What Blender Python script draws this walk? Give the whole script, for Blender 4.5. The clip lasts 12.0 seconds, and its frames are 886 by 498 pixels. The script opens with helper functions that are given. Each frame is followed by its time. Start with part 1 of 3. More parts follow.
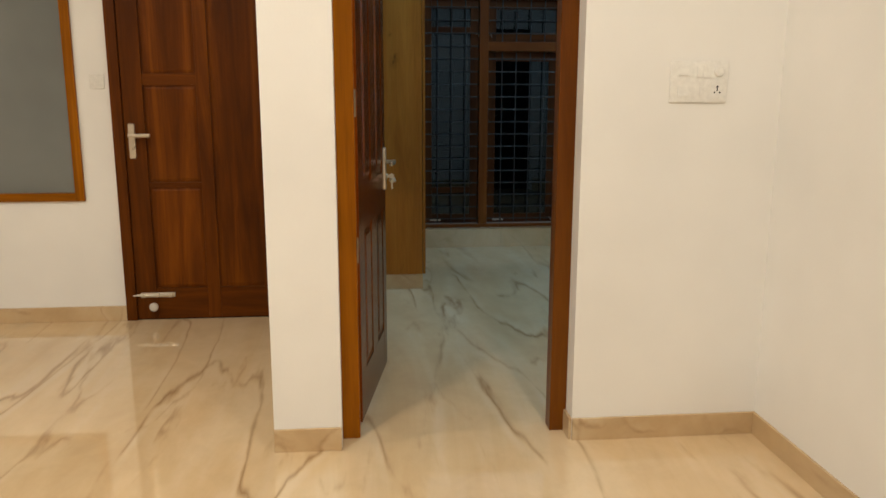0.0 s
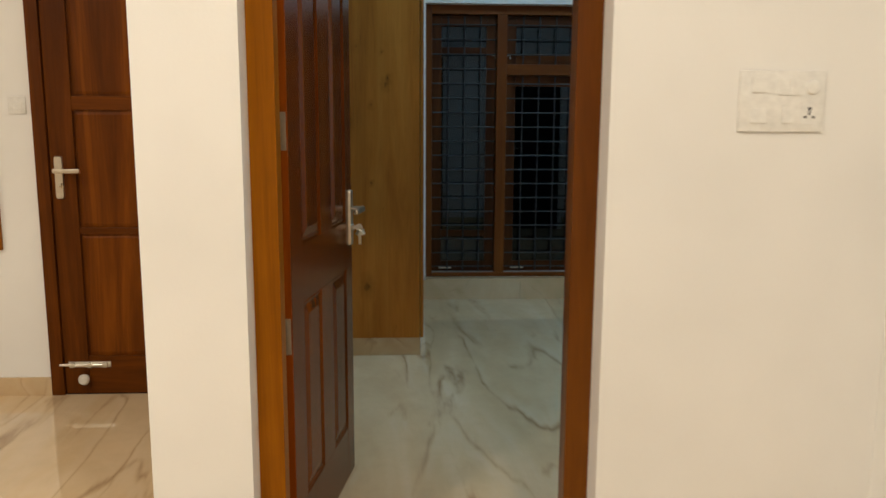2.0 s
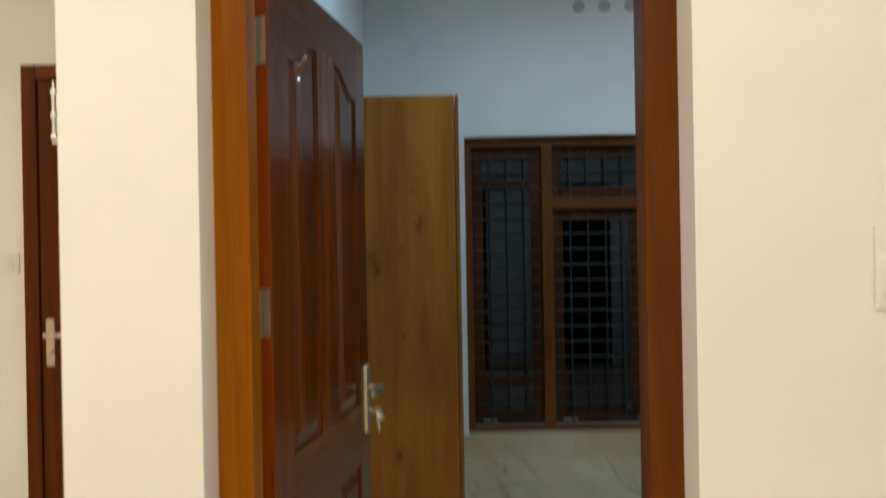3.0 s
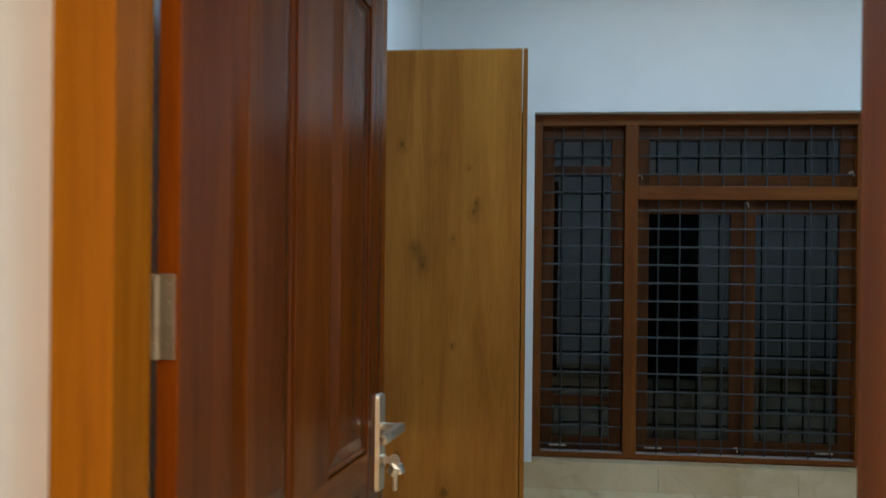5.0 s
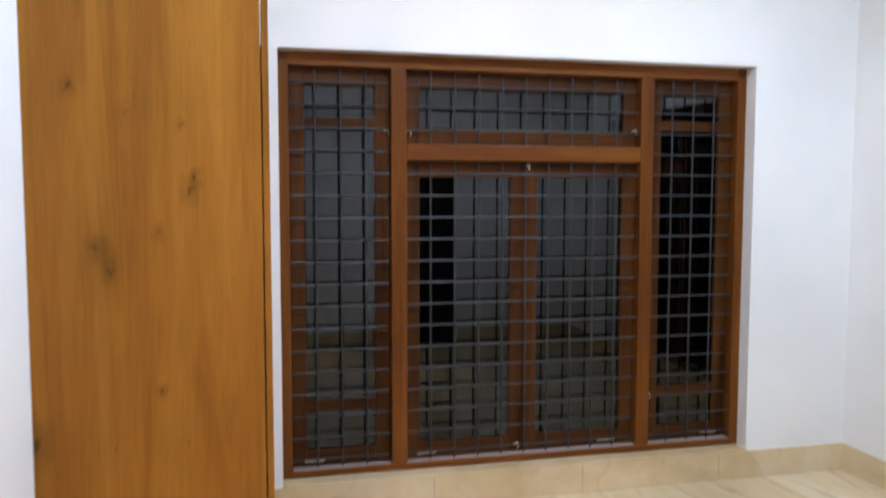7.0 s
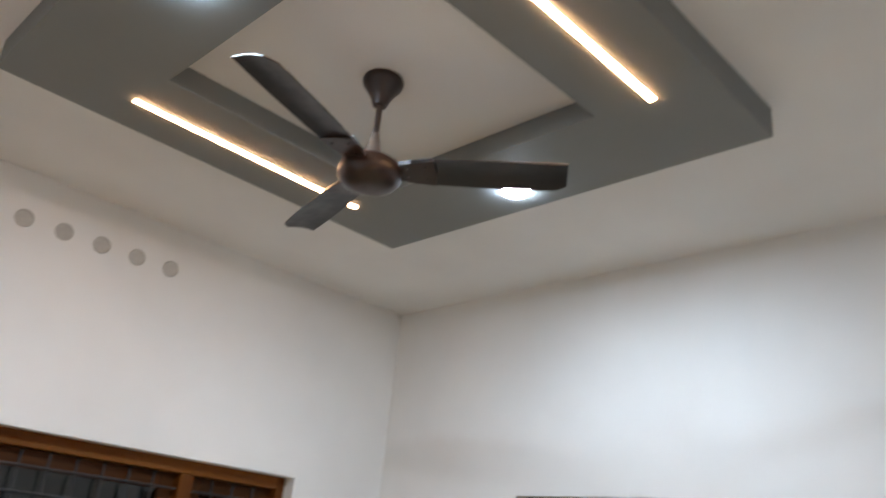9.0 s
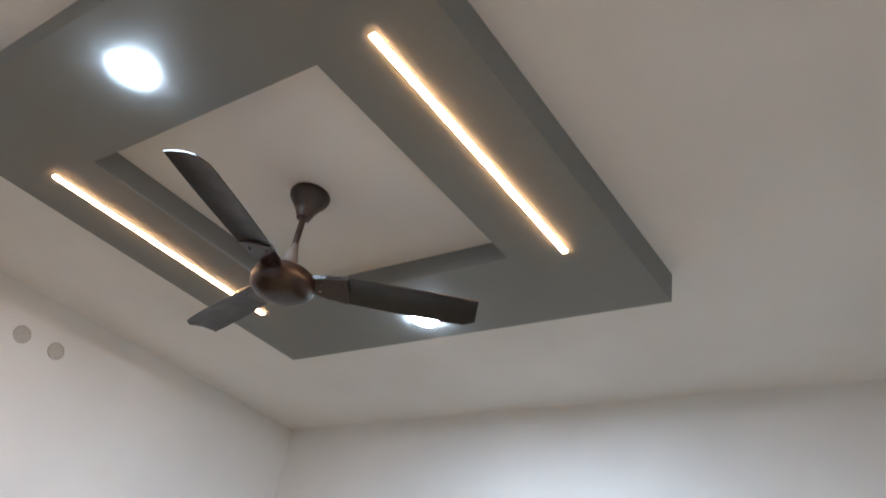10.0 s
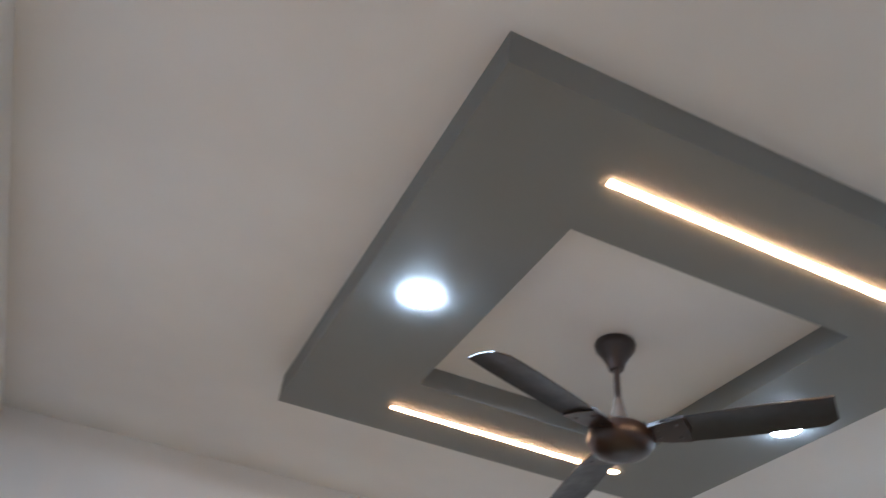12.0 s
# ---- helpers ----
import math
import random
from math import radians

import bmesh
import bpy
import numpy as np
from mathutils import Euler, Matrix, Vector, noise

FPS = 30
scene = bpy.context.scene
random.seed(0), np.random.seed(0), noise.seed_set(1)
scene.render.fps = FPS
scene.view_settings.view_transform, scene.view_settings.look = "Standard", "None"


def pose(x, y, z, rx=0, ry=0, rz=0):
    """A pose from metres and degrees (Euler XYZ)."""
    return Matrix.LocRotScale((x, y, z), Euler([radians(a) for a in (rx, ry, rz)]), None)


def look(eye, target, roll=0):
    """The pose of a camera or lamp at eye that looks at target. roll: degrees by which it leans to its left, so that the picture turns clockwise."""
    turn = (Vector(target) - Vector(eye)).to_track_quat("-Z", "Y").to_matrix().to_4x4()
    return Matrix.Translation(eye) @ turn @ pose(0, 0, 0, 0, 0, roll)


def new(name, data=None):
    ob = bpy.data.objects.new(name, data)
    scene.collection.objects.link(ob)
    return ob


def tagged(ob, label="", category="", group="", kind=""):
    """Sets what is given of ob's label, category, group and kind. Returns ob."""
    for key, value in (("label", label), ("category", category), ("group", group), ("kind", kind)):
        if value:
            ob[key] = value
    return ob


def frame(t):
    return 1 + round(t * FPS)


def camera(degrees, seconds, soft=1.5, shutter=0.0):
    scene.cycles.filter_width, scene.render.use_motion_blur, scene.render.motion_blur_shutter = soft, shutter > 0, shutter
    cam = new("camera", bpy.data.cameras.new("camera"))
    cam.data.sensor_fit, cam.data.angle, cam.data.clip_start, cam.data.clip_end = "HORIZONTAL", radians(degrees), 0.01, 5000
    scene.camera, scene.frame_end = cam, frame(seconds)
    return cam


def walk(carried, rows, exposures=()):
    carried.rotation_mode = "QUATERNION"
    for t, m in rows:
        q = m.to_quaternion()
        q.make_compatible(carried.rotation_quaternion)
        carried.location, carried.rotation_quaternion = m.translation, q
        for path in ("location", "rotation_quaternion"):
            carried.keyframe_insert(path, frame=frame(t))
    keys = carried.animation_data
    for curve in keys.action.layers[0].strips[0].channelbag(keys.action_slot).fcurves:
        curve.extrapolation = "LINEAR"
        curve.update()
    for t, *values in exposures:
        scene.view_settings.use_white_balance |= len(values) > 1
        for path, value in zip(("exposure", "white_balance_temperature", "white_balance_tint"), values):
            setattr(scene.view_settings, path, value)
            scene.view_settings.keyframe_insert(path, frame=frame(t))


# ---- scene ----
cam = camera(58.7, 12.0, shutter=0.5)
PATH = [
    (0, (0.119, -2.885, 1.375), (0.31, -0.933, 0.982), 0.1),
    (0.5, (0.144, -2.859, 1.368), (0.335, -0.895, 1.044), 0.0),
    (1, (0.177, -2.617, 1.328), (0.365, -0.651, 1.018), 0.4),
    (1.5, (0.276, -2.284, 1.333), (0.454, -0.318, 1.015), 0.2),
    (2, (0.401, -1.965, 1.352), (0.505, 0.007, 1.037), 0.3),
    (2.5, (0.405, -1.646, 1.388), (0.446, 0.339, 1.143), -0.5),
    (3, (0.47, -1.44, 1.463), (0.453, 0.56, 1.458), -1.0),
    (3.2, (0.515, -1.372, 1.482), (0.443, 0.625, 1.57), -1.0),
    (4.8, (0.488, -0.796, 1.427), (0.296, 1.195, 1.46), 0.5),
    (5, (0.5, -0.681, 1.416), (0.306, 1.309, 1.413), 0.6),
    (5.5, (0.508, -0.377, 1.397), (0.364, 1.616, 1.323), 0.5),
    (6, (0.463, -0.11, 1.455), (0.61, 1.878, 1.301), 0.0),
    (6.5, (0.48, 0.119, 1.413), (0.834, 2.079, 1.234), 0.3),
    (6.7, (0.501, 0.215, 1.46), (0.889, 2.167, 1.262), 0.1),
    (8.3, (0.481, 0.361, 1.809), (1.48, 2.002, 2.367), 2.5),
    (8.5, (0.455, 0.372, 1.815), (1.577, 1.913, 2.422), 3.2),
    (9, (0.474, 0.358, 1.839), (1.755, 1.696, 2.593), 6.1),
    (9.5, (0.464, 0.343, 1.838), (1.79, 1.515, 2.771), 9.4),
    (10, (0.451, 0.337, 1.839), (1.742, 1.443, 2.892), 11.3),
    (10.5, (0.439, 0.328, 1.854), (1.626, 1.418, 3.037), 12.6),
    (11, (0.433, 0.312, 1.852), (1.417, 1.469, 3.153), 13.6),
    (11.5, (0.444, 0.284, 1.872), (1.19, 1.627, 3.153), 11.6),
    (12, (0.455, 0.271, 1.878), (1.017, 1.737, 3.117), 6.5),
]
EXPOSURES = [(0, -0.6, 6500, 10), (3.2, -0.50, 6500, 10), (4.8, -0.15, 6450, 12), (5.0, -0.05, 6450, 13), (5.5, 1.13, 6700, 22), (6.2, 1.37, 7000, 28),
             (6.7, 1.26, 7300, 32), (8.3, 0.44, 8650, 33), (9.0, 0.34, 8650, 33), (10.5, 0.38, 8150, 34), (12.0, 0.37, 7650, 33)]
walk(cam, [(t, look(eye, target, roll)) for t, eye, target, roll in PATH], EXPOSURES)

# ---- light ----
world = bpy.data.worlds.new("night")
world.use_nodes = True
world.node_tree.nodes["Background"].inputs["Color"].default_value = (0.25, 0.35, 0.6, 1)
world.node_tree.nodes["Background"].inputs["Strength"].default_value = 0.004
scene.world = world

SPOT_GLOW, STRIP_GLOW, HALL_GLOW = 1130.0, 46.0, 640.0


# ---- materials ----
def material(name):
    m = bpy.data.materials.new(name)
    m.use_nodes = True
    nt = m.node_tree
    return m, nt, nt.nodes["Principled BSDF"]


def node(nt, kind, **inputs):
    n = nt.nodes.new(kind)
    for key, value in inputs.items():
        n.inputs[key.replace("_", " ")].default_value = value
    return n


def coords(nt, scale=(1, 1, 1), turn=(0, 0, 0)):
    tc = nt.nodes.new("ShaderNodeTexCoord")
    mp = node(nt, "ShaderNodeMapping", Scale=scale, Rotation=turn)
    nt.links.new(tc.outputs["Object"], mp.inputs["Vector"])
    return mp.outputs["Vector"]


def noise_of(nt, vec, scale, detail=3.0, rough=0.55, distort=0.0):
    n = node(nt, "ShaderNodeTexNoise", Scale=scale, Detail=detail, Roughness=rough, Distortion=distort)
    nt.links.new(vec, n.inputs["Vector"])
    return n.outputs["Fac"]


def ramp(nt, fac, *stops):
    r = nt.nodes.new("ShaderNodeValToRGB")
    while len(r.color_ramp.elements) < len(stops):
        r.color_ramp.elements.new(0.5)
    for e, (p, c) in zip(r.color_ramp.elements, stops):
        e.position = p
        e.color = (*c, 1) if isinstance(c, tuple) else (c, c, c, 1)
    nt.links.new(fac, r.inputs["Fac"])
    return r.outputs["Color"]


def blend(nt, fac, a, b, mode="MIX"):
    x = nt.nodes.new("ShaderNodeMix")
    x.data_type, x.blend_type = "RGBA", mode
    for sock, v in ((x.inputs[0], fac), (x.inputs[6], a), (x.inputs[7], b)):
        if isinstance(v, bpy.types.NodeSocket):
            nt.links.new(v, sock)
        else:
            sock.default_value = v if isinstance(v, (int, float)) else (*v, 1)
    return x.outputs[2]


def relief(nt, bsdf, fac, strength, distance):
    b = node(nt, "ShaderNodeBump", Strength=strength, Distance=distance)
    nt.links.new(fac, b.inputs["Height"])
    nt.links.new(b.outputs["Normal"], bsdf.inputs["Normal"])


def paint(name, color, rough=0.55, spread=0.05, grain=0.15):
    m, nt, b = material(name)
    v = coords(nt)
    soft = noise_of(nt, v, 1.3, 3)
    lo, hi = tuple(c * (1 - spread) for c in color), tuple(min(1, c * (1 + spread)) for c in color)
    nt.links.new(ramp(nt, soft, (0.3, lo), (0.7, hi)), b.inputs["Base Color"])
    b.inputs["Roughness"].default_value = rough
    relief(nt, b, noise_of(nt, v, 90, 4), grain, 0.002)
    return m


def timber(name, dark, mid, light, axis="z", rough=0.3, coat=0.3, knots=()):
    m, nt, b = material(name)
    k = {"x": (0.06, 1, 1), "y": (1, 0.06, 1), "z": (1, 1, 0.06)}[axis]
    v = coords(nt, k)
    broad = noise_of(nt, v, 9, 5, 0.6, 1.2)
    fibre = noise_of(nt, v, 90, 3, 0.6, 0.3)
    col = ramp(nt, broad, (0.28, dark), (0.5, mid), (0.74, light))
    col = blend(nt, 0.3, col, ramp(nt, fibre, (0.3, 0.45), (0.65, 1.0)), "MULTIPLY")
    patch = noise_of(nt, coords(nt), 1.7, 2)
    col = blend(nt, 0.35, col, ramp(nt, patch, (0.3, 0.62), (0.7, 1.0)), "MULTIPLY")
    own = nt.nodes.new("ShaderNodeObjectInfo")
    col = blend(nt, 1.0, col, ramp(nt, own.outputs["Random"], (0.0, 0.84), (1.0, 1.06)), "MULTIPLY")
    if knots:
        here = coords(nt)
        warp = node(nt, "ShaderNodeTexNoise", Scale=34.0, Detail=4.0)
        nt.links.new(here, warp.inputs["Vector"])
        add = nt.nodes.new("ShaderNodeVectorMath")
        nt.links.new(here, add.inputs[0])
        nt.links.new(blend(nt, 0.045, (0, 0, 0), warp.outputs["Color"]), add.inputs[1])
        for x, z, size, dark in knots:
            mp = node(nt, "ShaderNodeMapping", Location=(-(x + 0.022) / size, 0, -(z + 0.022) * 0.62 / size), Scale=(1 / size, 0, 0.62 / size))
            nt.links.new(add.outputs[0], mp.inputs["Vector"])
            far = nt.nodes.new("ShaderNodeVectorMath")
            far.operation = "LENGTH"
            nt.links.new(mp.outputs["Vector"], far.inputs[0])
            col = blend(nt, dark, col, ramp(nt, far.outputs["Value"], (0.0, 0.12), (0.16, 0.3), (0.3, 0.68), (1.0, 1.0)), "MULTIPLY")
        specks = noise_of(nt, coords(nt, (1, 1, 0.3)), 42, 3, 0.6, 0.6)
        near = noise_of(nt, coords(nt, (1, 1, 0.6)), 5.0, 1)
        seen = ramp(nt, near, (0.56, 0.0), (0.64, 0.55))
        col = blend(nt, seen, col, ramp(nt, specks, (0.62, 1.0), (0.72, 0.35)), "MULTIPLY")
        band = noise_of(nt, coords(nt, (1, 1, 0.12)), 7, 2, 0.5, 0.4)
        col = blend(nt, 0.4, col, ramp(nt, band, (0.35, 0.72), (0.62, 1.0)), "MULTIPLY")
    nt.links.new(col, b.inputs["Base Color"])
    b.inputs["Roughness"].default_value = rough
    b.inputs["Specular IOR Level"].default_value = coat
    relief(nt, b, fibre, 0.12, 0.001)
    return m


def marble(name, rough, veins=1.0, tone=1.0):
    """Beige marble: soft clouds, thin broken cracks with pale borders, all drawn out along y."""
    m, nt, b = material(name)
    v = coords(nt, (1, 0.17, 1), (0, 0, radians(7)))
    cloud = noise_of(nt, v, 1.9, 6, 0.6, 0.7)
    col = ramp(nt, cloud, (0.26, (0.58, 0.40, 0.21)), (0.5, (0.68, 0.505, 0.305)), (0.74, (0.75, 0.605, 0.415)))
    patch = noise_of(nt, coords(nt, (1, 0.8, 1)), 6.5, 5, 0.65, 0.4)
    col = blend(nt, 0.5, col, ramp(nt, patch, (0.32, 0.84), (0.62, 1.0)), "MULTIPLY")
    # a tone below 1 puts dimmer, warmer light into the stone's colour
    if tone < 1:
        col = blend(nt, 1.0, col, (tone, tone * 0.96, tone * 0.9), "MULTIPLY")
    for scale, thin, gain, shift, open_at in ((1.5, 0.0034, 0.68, 3.3, 0.44), (2.4, 0.0036, 0.45, 4.7, 0.52), (1.1, 0.0025, 0.52, 9.1, 0.46)):
        mp = node(nt, "ShaderNodeMapping", Location=(shift, shift * 3, shift))
        nt.links.new(v, mp.inputs["Vector"])
        field = noise_of(nt, mp.outputs["Vector"], scale, 6, 0.42, 0.25)
        off = nt.nodes.new("ShaderNodeMath")
        off.operation = "SUBTRACT"
        off.inputs[1].default_value = 0.5
        nt.links.new(field, off.inputs[0])
        away = nt.nodes.new("ShaderNodeMath")
        away.operation = "ABSOLUTE"
        nt.links.new(off.outputs[0], away.inputs[0])
        gate = ramp(nt, noise_of(nt, mp.outputs["Vector"], 3.4, 5, 0.62), (open_at, 0.0), (open_at + 0.12, gain * veins))
        crack = blend(nt, 1.0, ramp(nt, away.outputs[0], (0.0, 1.0), (thin, 0.6), (thin * 2.6, 0.0)), gate, "MULTIPLY")
        stain = blend(nt, 1.0, ramp(nt, away.outputs[0], (0.0, 0.22), (thin * 7, 0.0)), gate, "MULTIPLY")
        pale = blend(nt, 1.0, ramp(nt, off.outputs[0], (thin * 2, 0.0), (thin * 4, 0.45), (thin * 14, 0.0)), gate, "MULTIPLY")
        col = blend(nt, pale, col, (0.78, 0.67, 0.50))
        col = blend(nt, stain, col, (0.42, 0.25, 0.11))
        col = blend(nt, crack, col, (0.24, 0.125, 0.05))
    nt.links.new(col, b.inputs["Base Color"])
    nt.links.new(ramp(nt, cloud, (0.3, rough * 0.8), (0.7, rough * 1.25)), b.inputs["Roughness"])
    b.inputs["IOR"].default_value = 1.6
    return m


def plain(name, color, rough=0.4, metal=0.0, coat=0.0):
    m, nt, b = material(name)
    v = coords(nt)
    n = noise_of(nt, v, 60, 3)
    nt.links.new(ramp(nt, n, (0.3, tuple(c * 0.88 for c in color)), (0.7, color)), b.inputs["Base Color"])
    nt.links.new(ramp(nt, noise_of(nt, v, 14, 3), (0.3, rough * 0.75), (0.7, min(1, rough * 1.25))), b.inputs["Roughness"])
    b.inputs["Metallic"].default_value = metal
    b.inputs["Coat Weight"].default_value = coat
    return m


def glowing(name, color, strength):
    m, nt, b = material(name)
    b.inputs["Base Color"].default_value = (0.8, 0.8, 0.8, 1)
    b.inputs["Emission Color"].default_value = (*color, 1)
    b.inputs["Emission Strength"].default_value = strength
    return m


def window_glass(name):
    m, nt, b = material(name)
    nt.nodes.remove(b)
    clear = node(nt, "ShaderNodeBsdfTransparent", Color=(0.15, 0.17, 0.175, 1))
    gloss = node(nt, "ShaderNodeBsdfGlossy", Roughness=0.015)
    fres = node(nt, "ShaderNodeFresnel", IOR=1.6)
    twice = nt.nodes.new("ShaderNodeMath")
    twice.operation = "MULTIPLY"
    twice.inputs[1].default_value = 1.28
    nt.links.new(fres.outputs[0], twice.inputs[0])
    mix = nt.nodes.new("ShaderNodeMixShader")
    nt.links.new(twice.outputs[0], mix.inputs[0])
    nt.links.new(clear.outputs[0], mix.inputs[1])
    nt.links.new(gloss.outputs[0], mix.inputs[2])
    nt.links.new(mix.outputs[0], nt.nodes["Material Output"].inputs["Surface"])
    return m


WALL = paint("white_wall_paint", (0.80, 0.79, 0.77))
CEIL = paint("white_ceiling_paint", (0.78, 0.77, 0.75), 0.7)
TRAY = paint("grey_ceiling_paint", (0.205, 0.215, 0.211), 0.6)
MARBLE = marble("polished_beige_marble", 0.022)
# one skirting stone twice: dimmed and warmed by colour, then left pale
DIM_SKIRT = marble("beige_marble_skirting_dim", 0.12, 0.6, 0.82)
PALE_SKIRT = marble("beige_marble_skirting_lit", 0.06, 0.3)
TEAK = (0.21, 0.064, 0.003), (0.33, 0.108, 0.004), (0.43, 0.154, 0.006)
MAHOGANY = (0.088, 0.020, 0.002), (0.140, 0.034, 0.003), (0.20, 0.054, 0.004)
BROWN = (0.045, 0.013, 0.004), (0.088, 0.027, 0.007), (0.14, 0.046, 0.011)
WINDOW = (0.132, 0.034, 0.007), (0.198, 0.058, 0.011), (0.268, 0.086, 0.017)
# same teak, darker and redder: the right jamb's shade put into its colour
SHADE_TEAK = (0.105, 0.028, 0.003), (0.155, 0.046, 0.004), (0.21, 0.068, 0.006)
END_DOOR = (0.070, 0.017, 0.0015), (0.135, 0.035, 0.002), (0.23, 0.064, 0.004)
SHADE_TEAK_V = timber("shaded_teak_upright", *SHADE_TEAK, "z", 0.3, 0.13)
END_V, END_H = timber("end_door_upright", *END_DOOR, "z", 0.4, 0.1), timber("end_door_level", *END_DOOR, "x", 0.4, 0.1)
TEAK_V, TEAK_H = timber("teak_upright", *TEAK, "z", 0.3, 0.07), timber("teak_level", *TEAK, "x", 0.3, 0.07)
DARK_V, DARK_H = timber("mahogany_upright", *MAHOGANY, "z", 0.2, 0.22), timber("mahogany_level", *MAHOGANY, "x", 0.2, 0.22)
# hinge edge of the leaf, lighter and more orange than its faces
EDGE_RED = timber("red_door_edge", (0.20, 0.042, 0.003), (0.29, 0.062, 0.004), (0.36, 0.086, 0.005), "z", 0.35, 0.12)
# near-black wood: the darkness of an unlit doorway put into the colour
UNLIT = (0.020, 0.017, 0.016), (0.032, 0.026, 0.024), (0.045, 0.036, 0.033)
UNLIT_V, UNLIT_H = timber("unlit_doorway_upright", *UNLIT, "z", 0.35, 0.2), timber("unlit_doorway_level", *UNLIT, "x", 0.35, 0.2)
SASH_V, SASH_H = timber("window_wood_upright", *WINDOW, "z", 0.35, 0.14), timber("window_wood_level", *WINDOW, "x", 0.35, 0.14)
SHUT_V, SHUT_H = timber("shutter_upright", *BROWN, "z", 0.38, 0.12), timber("shutter_level", *BROWN, "x", 0.38, 0.12)
KNOTS = ((0.190, 1.400, 0.120, 0.42), (0.165, 1.412, 0.030, 0.6), (0.205, 1.345, 0.032, 0.65), (0.412, 1.565, 0.036, 0.75), (0.430, 1.600, 0.022, 0.9), (0.115, 1.837, 0.028, 0.8),
         (0.330, 1.450, 0.024, 0.6), (0.010, 0.890, 0.055, 0.8), (0.332, 1.015, 0.018, 0.8), (0.390, 1.742, 0.018, 0.6), (0.250, 1.770, 0.030, 0.4),
         (0.300, 0.420, 0.060, 0.7), (0.110, 0.560, 0.030, 0.7))
OAK = timber("oak_laminate", (0.31, 0.102, 0.014), (0.435, 0.156, 0.021), (0.485, 0.19, 0.029), "z", 0.42, 0.14, KNOTS)
STEEL = plain("brushed_steel", (0.74, 0.71, 0.65), 0.34, 1.0)
SATIN = plain("satin_steel", (0.60, 0.53, 0.43), 0.36, 0.9)
WORN = plain("worn_hinge_steel", (0.40, 0.35, 0.27), 0.5, 0.7)
IRON = plain("dark_grille_paint", (0.019, 0.021, 0.025), 0.46, 0.0)
PLASTIC = plain("white_switch_plastic", (0.80, 0.79, 0.76), 0.4)
BLACK = plain("black_socket_hole", (0.012, 0.012, 0.012), 0.6)
FAN = plain("brown_fan_enamel", (0.030, 0.012, 0.008), 0.38, 0.0, 0.2)
FAN_BLADE = plain("dark_brown_blade", (0.011, 0.009, 0.010), 0.4, 0.0, 0.1)
FAN_CAP = plain("grey_brown_plastic", (0.16, 0.12, 0.10), 0.4)
DUST = paint("pale_sill_dust", (0.33, 0.25, 0.22), 0.8, 0.2, 0.3)
VENT = plain("grey_vent_cap", (0.53, 0.51, 0.475), 0.8)
RUBBER = plain("white_rubber", (0.7, 0.66, 0.6), 0.6)
FROST = paint("grey_frosted_glass", (0.17, 0.183, 0.178), 0.08, 0.12, 0.0)
SOIL = paint("dark_ground", (0.05, 0.055, 0.04), 0.9, 0.3, 0.6)
GLASS = window_glass("tinted_window_glass")
SPOT = glowing("cool_white_diffuser", (0.40, 0.725, 1.0), SPOT_GLOW)
STRIP = glowing("warm_led_diffuser", (1.0, 0.71, 0.41), STRIP_GLOW)
# glow of the unseen lamps added in the hall
HALL_FILL = glowing("warm_hall_fill", (1.0, 0.918, 0.768), HALL_GLOW)


# ---- building helpers ----
def box(bm, lo, hi, bevel=0.0):
    vs = bmesh.ops.create_cube(bm, size=1.0)["verts"]
    size = [h - l for l, h in zip(lo, hi)]
    for v in vs:
        v.co = Vector([l + (c + 0.5) * s for l, c, s in zip(lo, v.co, size)])
    if bevel:
        edges = list({e for v in vs for e in v.link_edges})
        bmesh.ops.bevel(bm, geom=edges, offset=bevel, segments=2, affect="EDGES", profile=0.6)
    return bm


def boxes(*spans, bevel=0.0):
    bm = bmesh.new()
    for lo, hi in spans:
        box(bm, lo, hi, bevel)
    return bm


def tube(bm, a, b, r1, r2=None, sides=16, caps=True):
    a, b = Vector(a), Vector(b)
    turn = (b - a).to_track_quat("Z", "Y").to_matrix().to_4x4()
    bmesh.ops.create_cone(bm, cap_ends=caps, segments=sides, radius1=r1, radius2=r1 if r2 is None else r2,
                          depth=(b - a).length, matrix=Matrix.Translation((a + b) / 2) @ turn)
    return bm


def lathe(bm, profile, sides=32, at=(0, 0, 0)):
    rings = []
    for r, z in profile:
        rings.append([bm.verts.new((at[0] + r * math.cos(2 * math.pi * i / sides),
                                    at[1] + r * math.sin(2 * math.pi * i / sides), at[2] + z)) for i in range(sides)])
    for lower, upper in zip(rings, rings[1:]):
        for i in range(sides):
            bm.faces.new((lower[i], lower[(i + 1) % sides], upper[(i + 1) % sides], upper[i]))
    bm.faces.new(rings[0][::-1])
    bm.faces.new(rings[-1])
    bmesh.ops.recalc_face_normals(bm, faces=bm.faces)
    return bm


def slab(bm, outline, low, high, inset=0.0):
    """An outline in x and z, drawn out along y from low to high; inset narrows the high face."""
    n = len(outline)
    mid = Vector((sum(p[0] for p in outline) / n, sum(p[1] for p in outline) / n))
    wide = max(abs(p[0] - mid.x) for p in outline)
    tall = max(abs(p[1] - mid.y) for p in outline)
    back = [bm.verts.new((x, low, z)) for x, z in outline]
    front = [bm.verts.new((mid.x + (x - mid.x) * (1 - inset / wide), high, mid.y + (z - mid.y) * (1 - inset / tall)))
             for x, z in outline]
    bm.faces.new(back)
    bm.faces.new(front[::-1])
    for i in range(n):
        bm.faces.new((back[i], front[i], front[(i + 1) % n], back[(i + 1) % n]))
    bmesh.ops.recalc_face_normals(bm, faces=bm.faces)
    return bm


